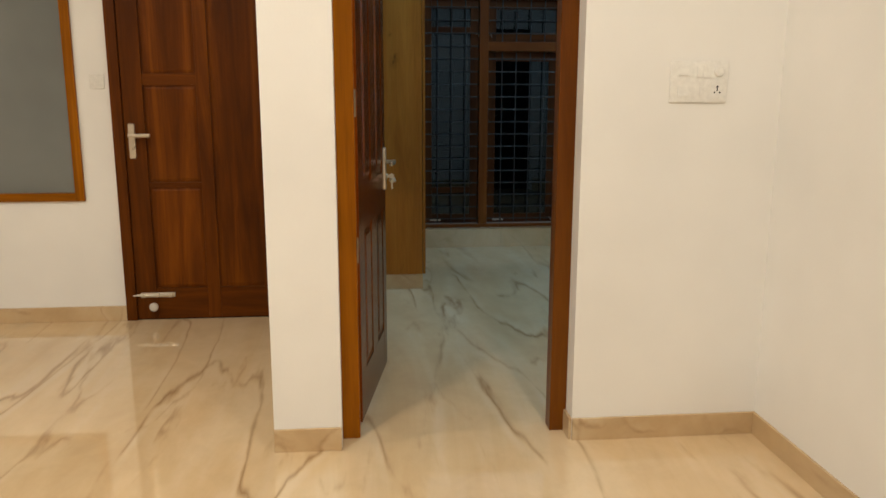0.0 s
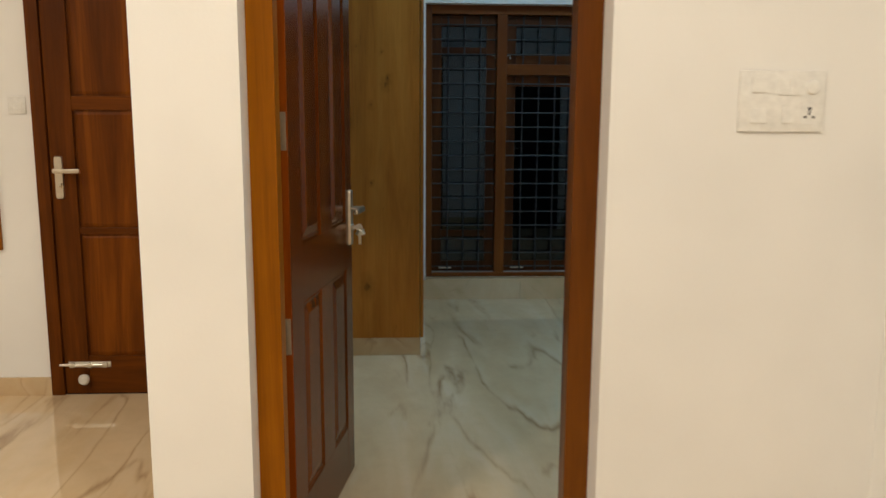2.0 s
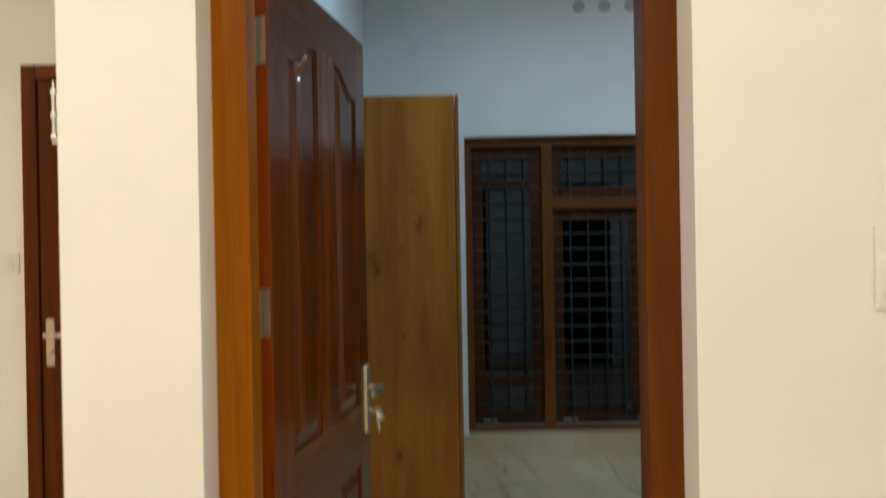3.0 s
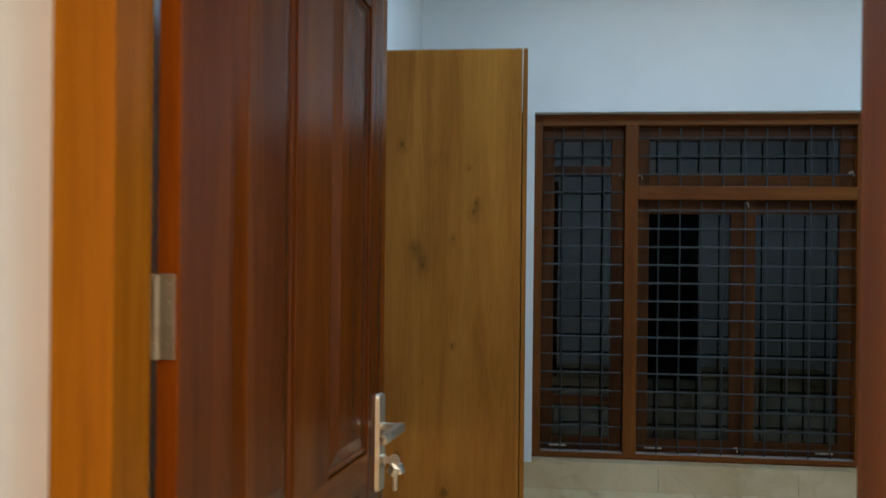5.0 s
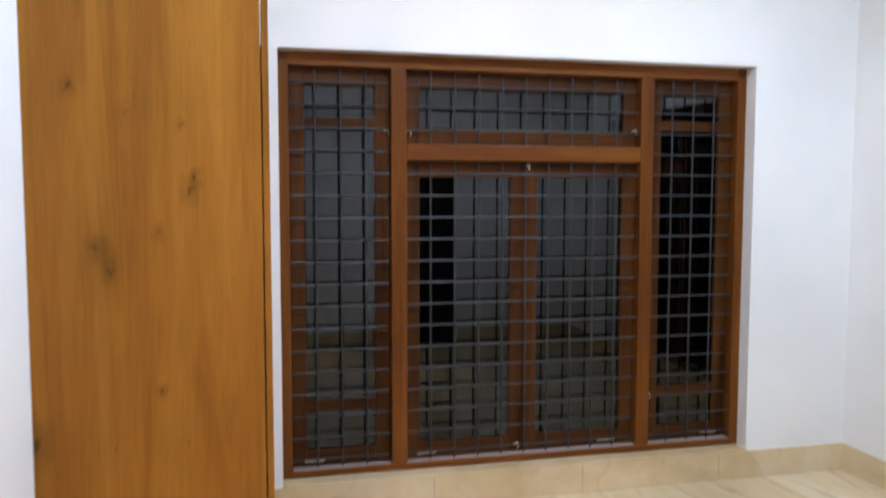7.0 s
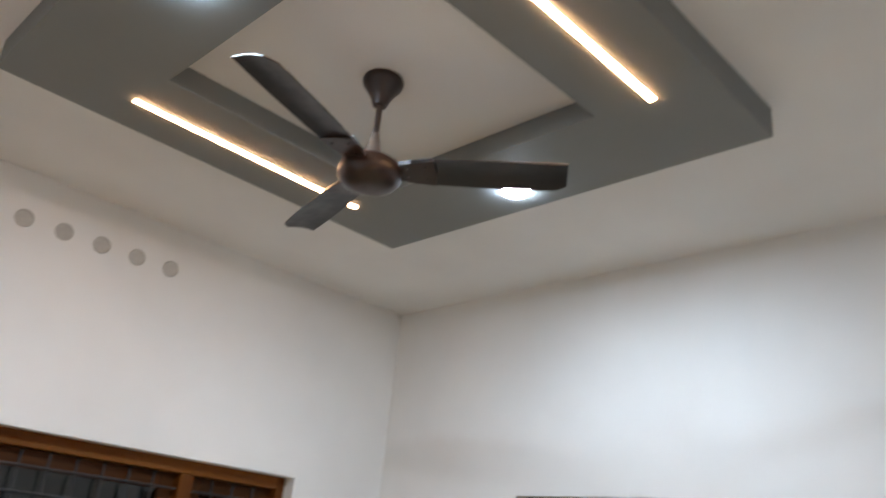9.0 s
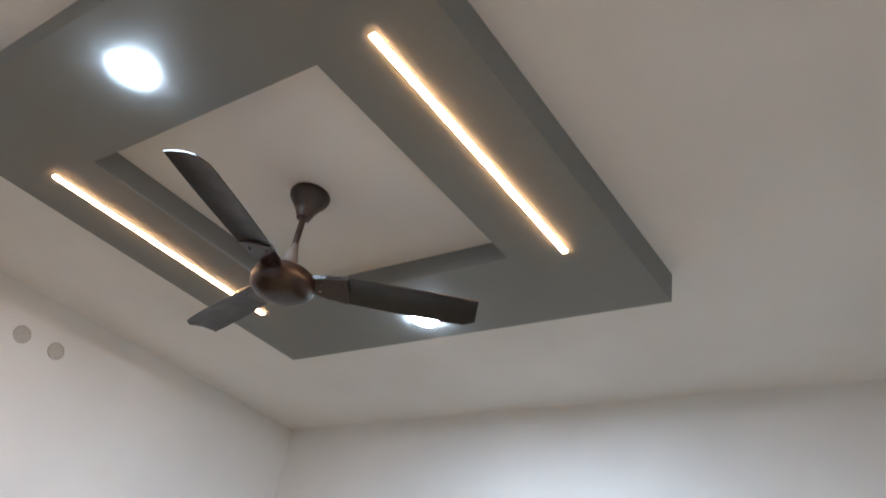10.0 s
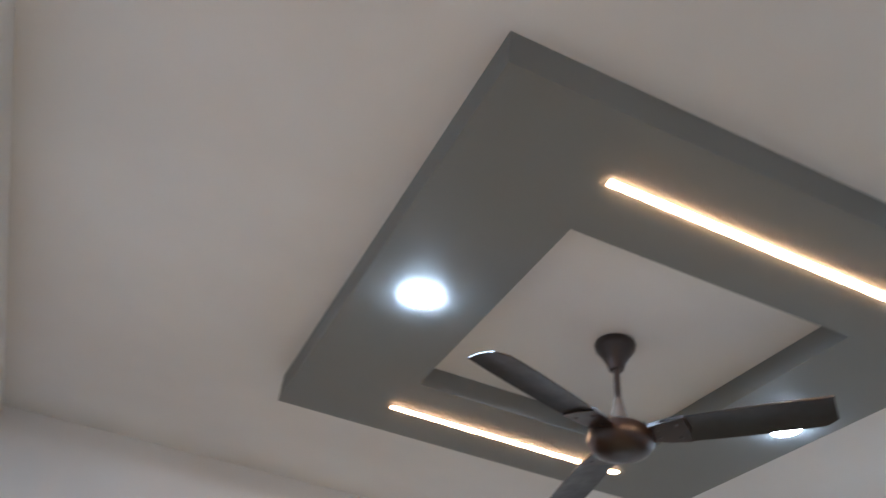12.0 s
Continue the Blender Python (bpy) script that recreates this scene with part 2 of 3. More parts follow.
def finish(name, bm, mat, smooth=False):
    mesh = bpy.data.meshes.new(name)
    bm.to_mesh(mesh)
    bm.free()
    mesh.materials.append(mat)
    if smooth:
        mesh.polygons.foreach_set("use_smooth", [True] * len(mesh.polygons))
        mesh.set_sharp_from_angle(angle=radians(35))
    return mesh


def part(name, bm, mat, parent, label="", smooth=False):
    ob = new(name, finish(name, bm, mat, smooth))
    ob.parent = parent
    return tagged(ob, label)


def thing(name, m, label, category, group="", kind=""):
    ob = new(name)
    ob.matrix_basis = m
    ob.empty_display_size = 0.1
    return tagged(ob, label, category, group, kind)


def setting(name, bm, mat, label, category):
    return tagged(new(name, finish(name, bm, mat)), label, category, kind="structure")


# ---- plan (metres) ----
HALL_E, HALL_W, HALL_S, HALL_N = 1.685, -4.4, -5.6, 1.915
ROOM_W, ROOM_E, ROOM_S, ROOM_N = -0.1, 3.684, 0.235, 4.028
TOP, TRAY_Z = 3.332, 3.224
PIER_L, DOOR_L, DOOR_R, DOOR_Z = -0.252, 0.008, 0.922, 2.165
WIN_L, WIN_R, WIN_B, WIN_T = 0.582, 3.066, 0.162, 2.226
EAST_N, EAST_S = 2.994, 1.244
BATH_L, BATH_R, BATH_Z = 1.72, 2.42, 2.21
FAR_L, FAR_R, FAR_Z = -1.343, -0.256, 2.268
PANE_L, PANE_R, PANE_B, PANE_T = -2.75, -1.53, 0.735, 2.08

# floors and ceilings
setting("floor_1", boxes(((HALL_W, HALL_S, -0.1), (HALL_E, 0.12, 0)), ((HALL_W, 0.12, -0.1), (PIER_L, HALL_N, 0))),
        MARBLE, "polished beige marble hall floor with brown veins", "floor")
setting("floor_2", boxes(((PIER_L, 0.12, -0.1), (HALL_E, ROOM_N, 0)), ((HALL_E, 0.12, -0.1), (ROOM_E, ROOM_N, 0))),
        MARBLE, "polished beige marble bedroom floor with brown veins", "floor")
setting("ceiling_1", boxes(((HALL_W, HALL_S, TOP), (HALL_E, 0.012, TOP + 0.15)), ((HALL_W, 0.012, TOP), (PIER_L, HALL_N, TOP + 0.15))),
        CEIL, "plain white painted hall ceiling", "ceiling")
setting("ceiling_2", boxes(((ROOM_W, ROOM_S, TOP), (ROOM_E, ROOM_N, TOP + 0.15))), CEIL,
        "plain white painted bedroom ceiling", "ceiling")

INNER = TOP - 0.026
setting("ceiling_3", boxes(((1.3185, 1.613, INNER), (2.276, 2.605, TOP - 0.0005))), CEIL, "white painted panel inside the grey ceiling ring", "ceiling")

# walls
H = TOP + 0.15
setting("wall_door", boxes(((PIER_L, 0.012, 0), (DOOR_L, ROOM_S, H)), ((DOOR_L, 0.012, DOOR_Z), (DOOR_R, ROOM_S, H)),
                           ((DOOR_R, 0.012, 0), (BATH_L, ROOM_S, H)), ((BATH_L, 0.012, BATH_Z), (BATH_R, ROOM_S, H)),
                           ((BATH_R, 0.012, 0), (ROOM_E + 0.23, ROOM_S, H))),
        WALL, "white painted wall between hall and bedroom", "wall")
setting("wall_west", boxes(((PIER_L, ROOM_S, 0), (ROOM_W, ROOM_N + 0.23, H))), WALL, "white painted bedroom side wall", "wall")
setting("wall_north", boxes(((ROOM_W, ROOM_N, -0.3), (WIN_L, ROOM_N + 0.23, H)), ((WIN_R, ROOM_N, -0.3), (ROOM_E + 0.23, ROOM_N + 0.23, H)),
                            ((WIN_L, ROOM_N, -0.3), (WIN_R, ROOM_N + 0.23, 0.15)), ((WIN_L, ROOM_N, WIN_T), (WIN_R, ROOM_N + 0.23, H))),
        WALL, "white painted bedroom wall round a wide window", "wall")
setting("wall_east", boxes(((ROOM_E, ROOM_S, -0.3), (ROOM_E + 0.23, EAST_S, H)), ((ROOM_E, EAST_N, -0.3), (ROOM_E + 0.23, ROOM_N, H)),
                           ((ROOM_E, EAST_S, -0.3), (ROOM_E + 0.23, EAST_N, 0.15)), ((ROOM_E, EAST_S, WIN_T), (ROOM_E + 0.23, EAST_N, H))),
        WALL, "white painted bedroom wall round a grilled window", "wall")
setting("wall_far", boxes(((HALL_W, HALL_N, 0), (PANE_L, HALL_N + 0.2, H)), ((PANE_R, HALL_N, 0), (FAR_L, HALL_N + 0.2, H)),
                          ((PANE_L, HALL_N, 0), (PANE_R, HALL_N + 0.2, PANE_B)), ((PANE_L, HALL_N, PANE_T), (PANE_R, HALL_N + 0.2, H)),
                          ((FAR_L, HALL_N, FAR_Z), (PIER_L, HALL_N + 0.2, H))),
        WALL, "white painted hall end wall with a brown door", "wall")
setting("wall_hall_east", boxes(((HALL_E, HALL_S, 0), (HALL_E + 0.2, 0.012, H))), WALL, "white painted hall side wall", "wall")
setting("wall_hall_west", boxes(((HALL_W - 0.2, HALL_S, 0), (HALL_W, HALL_N, H))), WALL, "white painted hall side wall", "wall")
setting("wall_hall_south", boxes(((HALL_W - 0.2, HALL_S - 0.2, 0), (HALL_E + 0.2, HALL_S, H))), WALL, "white painted hall back wall", "wall")
setting("ground", boxes(((-400, ROOM_N + 0.23, -0.4), (400, 400, -0.3)), ((ROOM_E + 0.23, -400, -0.4), (400, ROOM_N + 0.23, -0.3))),
        SOIL, "dark ground outside at night", "ground")


# skirting, cut from stone strips
def skirting(name, a, b, out, tall=0.092, label="polished beige marble skirting along the wall", stone=DIM_SKIRT):
    """From a to b on the wall's line; out is the way into the room."""
    run = thing(name, pose(0, 0, 0), label, "skirting", kind="structure")
    a, b, out = Vector(a), Vector(b), Vector(out)
    n = max(1, round((b - a).length / 0.8))
    step = (b - a) / n
    for i in range(n):
        p, q = a + step * i, a + step * (i + 1)
        gap = step.normalized() * 0.0007
        c = [p + gap, q - gap, p + gap + out * 0.012, q - gap + out * 0.012]
        lo = (min(v.x for v in c), min(v.y for v in c), 0.0005)
        hi = (max(v.x for v in c), max(v.y for v in c), tall)
        part("skirting_tile", boxes((lo, hi), bevel=0.0012), stone, run)


skirting("baseboard_1", (PIER_L, 0.012), (DOOR_L, 0.012), (0, -1))
skirting("baseboard_2", (DOOR_R, 0.012), (HALL_E, 0.012), (0, -1))
skirting("baseboard_3", (HALL_E, 0.0), (HALL_E, HALL_S), (-1, 0))
skirting("baseboard_4", (HALL_W, HALL_N), (FAR_L, HALL_N), (0, -1))
skirting("baseboard_5", (0.53, ROOM_N), (ROOM_E, ROOM_N), (0, -1), 0.150, "tall beige marble skirting under the window", PALE_SKIRT)
skirting("baseboard_6", (ROOM_E, ROOM_N - 0.012), (ROOM_E, ROOM_S), (-1, 0), 0.150, stone=PALE_SKIRT)
skirting("baseboard_7", (DOOR_R + 0.002, ROOM_S), (BATH_L - 0.05, ROOM_S), (0, 1), 0.150, stone=PALE_SKIRT)
skirting("baseboard_8", (BATH_R + 0.05, ROOM_S), (ROOM_E - 0.012, ROOM_S), (0, 1), 0.150, stone=PALE_SKIRT)
skirting("baseboard_9", (ROOM_W, ROOM_S), (ROOM_W, 2.519), (1, 0), 0.150, stone=PALE_SKIRT)
skirting("baseboard_10", (DOOR_R, 0.012), (DOOR_R, 0.108), (-1, 0))
skirting("baseboard_11", (HALL_W, HALL_S), (HALL_W, HALL_N - 0.012), (1, 0))
skirting("baseboard_12", (HALL_W + 0.012, HALL_S), (HALL_E - 0.012, HALL_S), (0, 1))


# ---- windows ----
BAR = finish("bar", tube(bmesh.new(), (0, 0, 0), (0, 0, 1), 0.0051, sides=8), IRON, True)


def bar(parent, a, b):
    ob = new("bar", BAR)
    ob.parent = parent
    a, b = Vector(a), Vector(b)
    ob.matrix_basis = (Matrix.Translation(a) @ (b - a).to_track_quat("Z", "Y").to_matrix().to_4x4()
                       @ Matrix.Diagonal((1, 1, (b - a).length, 1)))


def shutter(win, x0, x1, z0, z1, rails=(), latch_x=None):
    """One glazed leaf behind the grille; rails are the heights of its cross bars."""
    y0, y1, s = 0.062, 0.098, 0.072
    leaf = part("shutter", boxes(((x0, y0, z0), (x0 + s, y1, z1)), ((x1 - s, y0, z0), (x1, y1, z1)), bevel=0.004), SHUT_V, win)
    edges = [z0 + s * 1.1, *[r for r in rails for r in (r - 0.026, r + 0.026)], z1 - s * 1.1]
    part("rail", boxes(((x0 + s, y0 + 0.002, z0), (x1 - s, y1, edges[0])), bevel=0.003), SHUT_H, leaf)
    part("rail", boxes(((x0 + s, y0 + 0.002, edges[-1]), (x1 - s, y1, z1)), bevel=0.003), SHUT_H, leaf)
    for r in rails:
        part("rail", boxes(((x0 + s, y0 + 0.002, r - 0.026), (x1 - s, y1, r + 0.026)), bevel=0.003), SHUT_H, leaf)
    for lo, hi in zip(edges[0::2], edges[1::2]):
        pane = part("pane", boxes(((x0 + s - 0.006, y0 + 0.018, lo - 0.006), (x1 - s + 0.006, y0 + 0.022, hi + 0.006))), GLASS, leaf, "dark tinted window glass")
        pane.visible_shadow = False
    if latch_x is not None:
        bm = bmesh.new()
        box(bm, (latch_x, y0 - 0.008, z0 + 0.02), (latch_x + 0.10, y0 - 0.001, z0 + 0.034), 0.002)
        tube(bm, (latch_x + 0.02, y0 - 0.012, z0 + 0.027), (latch_x + 0.02, y0 - 0.03, z0 + 0.04), 0.004, sides=8)
        part("bolt", bm, STEEL, leaf, "small steel tower bolt")


def hook(win, x, z):
    bm = bmesh.new()
    tube(bm, (x, 0.05, z), (x + 0.022, 0.045, z + 0.006), 0.0035, sides=8)
    tube(bm, (x + 0.022, 0.045, z + 0.006), (x + 0.024, 0.043, z - 0.022), 0.003, sides=8)
    part("stay_hook", bm, STEEL, win, "small steel window hook")


def grilled_window(name, m, width, label, side):
    """Local x along the wall, y outwards, z up from the frame's foot. side: the outer bays' inner edge."""
    win = thing(name, m, label, "window", kind="structure")
    height, f, d = WIN_T - WIN_B, 0.058, 0.105
    m1, m2 = (side, side + 0.078), (width - side - 0.074, width - side)
    t0, t1 = 1.555, 1.635
    for x0, x1 in ((0, f - 0.008), (width - f + 0.008, width)):
        part("jamb", boxes(((x0, 0, 0), (x1, d, height)), bevel=0.004), SASH_V, win)
    part("head", boxes(((f - 0.008, 0.001, height - 0.066), (width - f + 0.008, d, height)), bevel=0.004), SASH_H, win)
    part("sill", boxes(((f - 0.008, 0.001, 0), (width - f + 0.008, d, 0.034)), bevel=0.004), SASH_H, win)
    for x0, x1 in ((f - 0.006, m1[0]), (m1[1], m2[0]), (m2[1], width - f + 0.006)):
        part("ledge", boxes(((x0 + 0.001, 0.006, 0.0345), (x1 - 0.001, 0.0615, 0.036))), DUST, win, "dusty ledge along the sill")
    for a, b in (m1, m2):
        part("mullion", boxes(((a, 0.002, 0.034), (b, d, height - 0.066)), bevel=0.004), SASH_V, win)
    part("transom", boxes(((m1[1], 0.003, t0), (m2[0], d, t1)), bevel=0.004), SASH_H, win)
    lo, hi, g = 0.034, height - 0.066, 0.034
    bays = ((f - 0.008, m1[0], lo, hi, 3), (m2[1], width - f + 0.008, lo, hi, 3),
            (m1[1], m2[0], lo, t0, max(4, round((m2[0] - m1[1]) / 0.1225) - 1)),
            (m1[1], m2[0], t1, hi, max(4, round((m2[0] - m1[1]) / 0.1225) - 1)))
    for x0, x1, z0, z1, count in bays:
        for i in range(count):
            x = x0 + (x1 - x0) * (i + 1) / (count + 1)
            bar(win, (x, g, z0 + 0.0025), (x, g, z1 - 0.001))
        z = height - 0.066 - 0.075
        while z > z0 + 0.02:
            if z < z1 - 0.02:
                bar(win, (x0 + 0.001, g - 0.009, z), (x1 - 0.001, g - 0.009, z))
            z -= 0.1085
    e = 0.002
    shutter(win, f - 0.008 + e, m1[0] - e, lo + e, hi - e, (0.335, 1.735), f + 0.05)
    shutter(win, m2[1] + e, width - f + 0.008 - e, lo + e, hi - e, (0.31, 1.755), width - 0.2)
    mid = (m1[1] + m2[0]) / 2
    shutter(win, m1[1] + e, mid - 0.0006, lo + e, t0 - e, (), m1[1] + 0.06)
    shutter(win, mid + 0.0006, m2[0] - e, lo + e, t0 - e, (), m2[0] - 0.2)
    shutter(win, m1[1] + e, m2[0] - e, t1 + e, hi - e)
    for x, z in ((m1[0] - 0.03, 1.70), (m1[1] + 0.004, 1.70), (m2[0] - 0.03, 1.72), (m2[1] + 0.004, 0.30), (mid, t0 - 0.02), (mid - 0.05, 0.075)):
        hook(win, x, z)
    return win


grilled_window("window_1", pose(WIN_L, ROOM_N + 0.082, WIN_B), WIN_R - WIN_L,
               "wide teak window with dark steel grille and glazed shutters", 0.541)
grilled_window("window_2", pose(ROOM_E + 0.082, EAST_N, WIN_B, 0, 0, -90), EAST_N - EAST_S,
               "teak window with steel grille in the side wall", 0.541)


setting("sill_1", boxes(((WIN_L + 0.0005, ROOM_N - 0.014, 0.1505), (WIN_R - 0.0005, ROOM_N + 0.081, WIN_B - 0.0005)), bevel=0.001), PALE_SKIRT,
        "beige marble sill under the wide window", "window sill")
setting("sill_2", boxes(((ROOM_E - 0.014, EAST_S + 0.0005, 0.1505), (ROOM_E + 0.081, EAST_N - 0.0005, WIN_B - 0.0005)), bevel=0.001), PALE_SKIRT,
        "beige marble sill under the side window", "window sill")


# ---- doors ----
def jambs(name, m, width, height, left, right, depth, mats, label, rebate=0.016):
    """A rebated frame: its front lip stands proud of the back, where the leaf shuts."""
    fr = thing(name, m, label, "door frame", kind="structure")
    up, level = mats[:2]
    lip = depth * 0.62
    part("jamb", boxes(((0, 0, 0), (left, lip, height)), ((0, lip, 0), (left - rebate, depth, height)), bevel=0.003), up, fr)
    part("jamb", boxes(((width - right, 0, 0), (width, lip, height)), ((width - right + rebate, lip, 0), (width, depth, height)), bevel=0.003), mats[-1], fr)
    part("head", boxes(((left, 0.001, height - left), (width - right, lip, height)), ((left - rebate, lip, height - left + rebate), (width - right + rebate, depth, height)), bevel=0.003), level, fr)
    return fr


# the right jamb takes the teak with shade in its colour
jambs("door_frame_1", pose(DOOR_L, 0.104, 0), DOOR_R - DOOR_L, DOOR_Z, 0.070, 0.068, 0.12, (TEAK_V, TEAK_H, SHADE_TEAK_V), "varnished teak door frame to the bedroom")
jambs("door_frame_2", pose(FAR_L, 1.897, 0), FAR_R - FAR_L, FAR_Z, 0.062, 0.062, 0.12, (END_V, END_H, END_V), "brown varnished wooden frame of the hall door", 0.001)
jambs("door_frame_3", pose(BATH_L, ROOM_S - 0.10, 0), BATH_R - BATH_L, BATH_Z, 0.055, 0.055, 0.115, (UNLIT_V, UNLIT_H, UNLIT_V), "bedroom door frame blackened like the unlit doorway", 0.001)


def arch(x0, x1, z0, z1, rise, towards):
    """A panel's outline whose top sweeps up towards one side."""
    pts = [(x0, z0), (x1, z0)]
    for i in range(13):
        u = i / 12
        k = 0.5 - 0.5 * math.cos(math.pi * min(1, max(0, (u - 0.08) / 0.8)))
        x = x1 + (x0 - x1) * u
        pts.append((x, z1 - rise + rise * (k if towards < 0 else 1 - (0.5 - 0.5 * math.cos(math.pi * min(1, max(0, (u - 0.12) / 0.8)))))))
    return pts


def raised_panel(door, outline, y, sign, mat):
    """A moulded panel on one face: a quirk, a bead, a sloping border and a flat field."""
    bm = bmesh.new()
    x0, x1 = min(p[0] for p in outline), max(p[0] for p in outline)
    z0, z1 = min(p[1] for p in outline), max(p[1] for p in outline)
    mid = Vector(((x0 + x1) / 2, (z0 + z1) / 2))
    rings = []
    for inset, lift in ((0.0, 0.0), (0.0, 0.0035), (0.003, 0.0055), (0.007, 0.0055), (0.010, 0.0025), (0.014, 0.0025), (0.040, 0.0082), (0.042, 0.0095)):
        kx, kz = 1 - inset / ((x1 - x0) / 2), 1 - inset / ((z1 - z0) / 2)
        rings.append([bm.verts.new((mid.x + (x - mid.x) * kx, y + sign * lift, mid.y + (z - mid.y) * kz)) for x, z in outline])
    n = len(outline)
    for p, q in zip(rings, rings[1:]):
        for i in range(n):
            bm.faces.new((p[i], q[i], q[(i + 1) % n], p[(i + 1) % n]))
    bm.faces.new(rings[0])
    bm.faces.new(rings[-1][::-1])
    bmesh.ops.recalc_face_normals(bm, faces=bm.faces)
    part("panel", bm, mat, door)


def panel_door(name, m, label, width=0.764, height=2.087, ease=0.0, mats=(DARK_V, DARK_H, EDGE_RED)):
    """Local x from the hinge to the lock edge, y through the leaf, z up."""
    door = thing(name, m, label, "door", kind="structure")
    up, level, lip = mats
    edge = "orange-red varnished hinge edge of the door" if lip is EDGE_RED else ""
    th = 0.036
    s0, c0, c1, s1 = width * 0.161, width * 0.428, width * 0.612, width * 0.874
    part("core", boxes(((s0 - 0.01, 0.009, 0.05), (s1 + 0.01, th - 0.009, height - 0.05))), up, door)
    part("stile", boxes(((0.003, 0, 0), (s0, th - ease, height)), bevel=0.002), up, door)
    part("stile", boxes(((s1, 0, 0), (width, th, height)), bevel=0.002), up, door)
    part("edge_lipping", boxes(((0, 0.0005, 0), (0.0028, th - ease - 0.0005, height))), lip, door, edge)
    part("mid_stile", boxes(((c0, 0.0005, 0.2), (c1, th - 0.0005, 0.812)), ((c0, 0.0005, 0.988), (c1, th - 0.0005, height - 0.12)), bevel=0.0015), up, door)
    part("rail", boxes(((s0, 0.0005, 0), (s1, th - 0.0005, 0.2)), bevel=0.0015), level, door)
    part("rail", boxes(((s0, 0.0005, 0.812), (s1, th - 0.0005, 0.988)), bevel=0.0015), level, door)
    bm = bmesh.new()
    for x0, x1, way in ((s0, c0, 1), (c1, s1, -1)):
        sweep = arch(x0, x1, 0, height - 0.13, 0.062, way)[2:]
        slab(bm, [(x0, height)] + [(x1, height)] + sweep, 0.0005, th - 0.0005)
    box(bm, (c0, 0.0006, height - 0.13), (c1, th - 0.0006, height))
    part("rail", bm, level, door)
    for x0, x1, way in ((s0, c0, 1), (c1, s1, -1)):
        g = 0.003
        upper = arch(x0 + g, x1 - g, 0.988 + g, height - 0.13 - g, 0.062, way)
        lower = [(x0 + g, 0.2 + g), (x1 - g, 0.2 + g), (x1 - g, 0.812 - g), (x0 + g, 0.812 - g)]
        for outline in (upper, lower):
            raised_panel(door, outline, 0.0088, -1, up)
            raised_panel(door, outline, th - 0.0088, 1, up)
    return door


def lever_handle(door, x, z, y, sign, way, keys=False):
    """A long plate with a lever; sign is the face it sits on, way the side the lever points to."""
    bm = bmesh.new()
    outline = [(x + sx * (0.014 + 0.006 * math.cos(a)), z + cz + 0.012 * math.sin(a) * sz) for sx, sz, cz, turns in (
        (1, 1, 0.092, (0, 30, 60, 90)), (-1, 1, 0.092, (90, 60, 30, 0)), (-1, -1, -0.089, (0, 30, 60, 90)), (1, -1, -0.089, (90, 60, 30, 0)))
        for a in map(radians, turns)]
    slab(bm, outline, y, y + sign * 0.009, 0.0025)
    bmesh.ops.recalc_face_normals(bm, faces=bm.faces)
    handle = part("handle", bm, SATIN, door, "brushed steel lever handle", True)
    bm = bmesh.new()
    tube(bm, (x, y + sign * 0.006, z + 0.035), (x, y + sign * 0.05, z + 0.035), 0.009)
    xs = sorted((x - way * 0.01, x + way * 0.115))
    ys = sorted((y + sign * 0.042, y + sign * 0.057))
    box(bm, (xs[0], ys[0], z + 0.025), (xs[1], ys[1], z + 0.045), 0.004)
    part("lever", bm, SATIN, handle, smooth=True)
    bm = bmesh.new()
    tube(bm, (x, y + sign * 0.006, z - 0.035), (x, y + sign * 0.016, z - 0.035), 0.012)
    part("lock_cylinder", bm, SATIN, handle, smooth=True)
    if keys:
        bm = bmesh.new()
        box(bm, (x - 0.0012, min(y + sign * 0.012, y + sign * 0.036), z - 0.042), (x + 0.0012, max(y + sign * 0.012, y + sign * 0.036), z - 0.028), 0.0005)
        tube(bm, (x - 0.002, y + sign * 0.036, z - 0.035), (x + 0.002, y + sign * 0.036, z - 0.035), 0.013)
        for dx, tilt in ((0.004, 0.012), (-0.004, -0.004)):
            tube(bm, (x + dx, y + sign * 0.042, z - 0.045), (x + dx + 0.003, y + sign * (0.036 + tilt), z - 0.062), 0.011, 0.011, 12)
            box(bm, (x + dx - 0.001, min(y + sign * 0.034, y + sign * 0.042), z - 0.098), (x + dx + 0.002, max(y + sign * 0.034, y + sign * 0.042), z - 0.06), 0.0005)
        part("keys", bm, STEEL, handle, "bunch of steel keys in the lock", True)


OPEN = 80.6
door = panel_door("door_1", pose(0.087, 0.242, 0.008, 0, 0, OPEN), "dark mahogany panelled bedroom door standing open", ease=0.006)
lever_handle(door, 0.730, 0.995, 0.0, -1, -1, True)
lever_handle(door, 0.730, 0.995, 0.036, 1, -1)
for z in (0.685, 1.268, 1.85):
    bm = bmesh.new()
    box(bm, (-0.004, 0.003, z), (-0.0005, 0.0255, z + 0.105), 0.0008)
    box(bm, (-0.018, 0.031, z), (-0.004, 0.034, z + 0.105), 0.0005)
    tube(bm, (-0.004, 0.0285, z + 0.001), (-0.004, 0.0285, z + 0.104), 0.0040, sides=10)
    for k in range(5):
        tube(bm, (-0.004, 0.0285, z + k * 0.021), (-0.004, 0.0285, z + k * 0.021 + 0.0196), 0.0056, sides=12)
    for k in (0.018, 0.044, 0.070, 0.092):
        tube(bm, (-0.003, 0.0125, z + k), (-0.0052, 0.0125, z + k), 0.0036, 0.0028, sides=10)
    part("hinge", bm, WORN, door, "worn steel butt hinge", True)

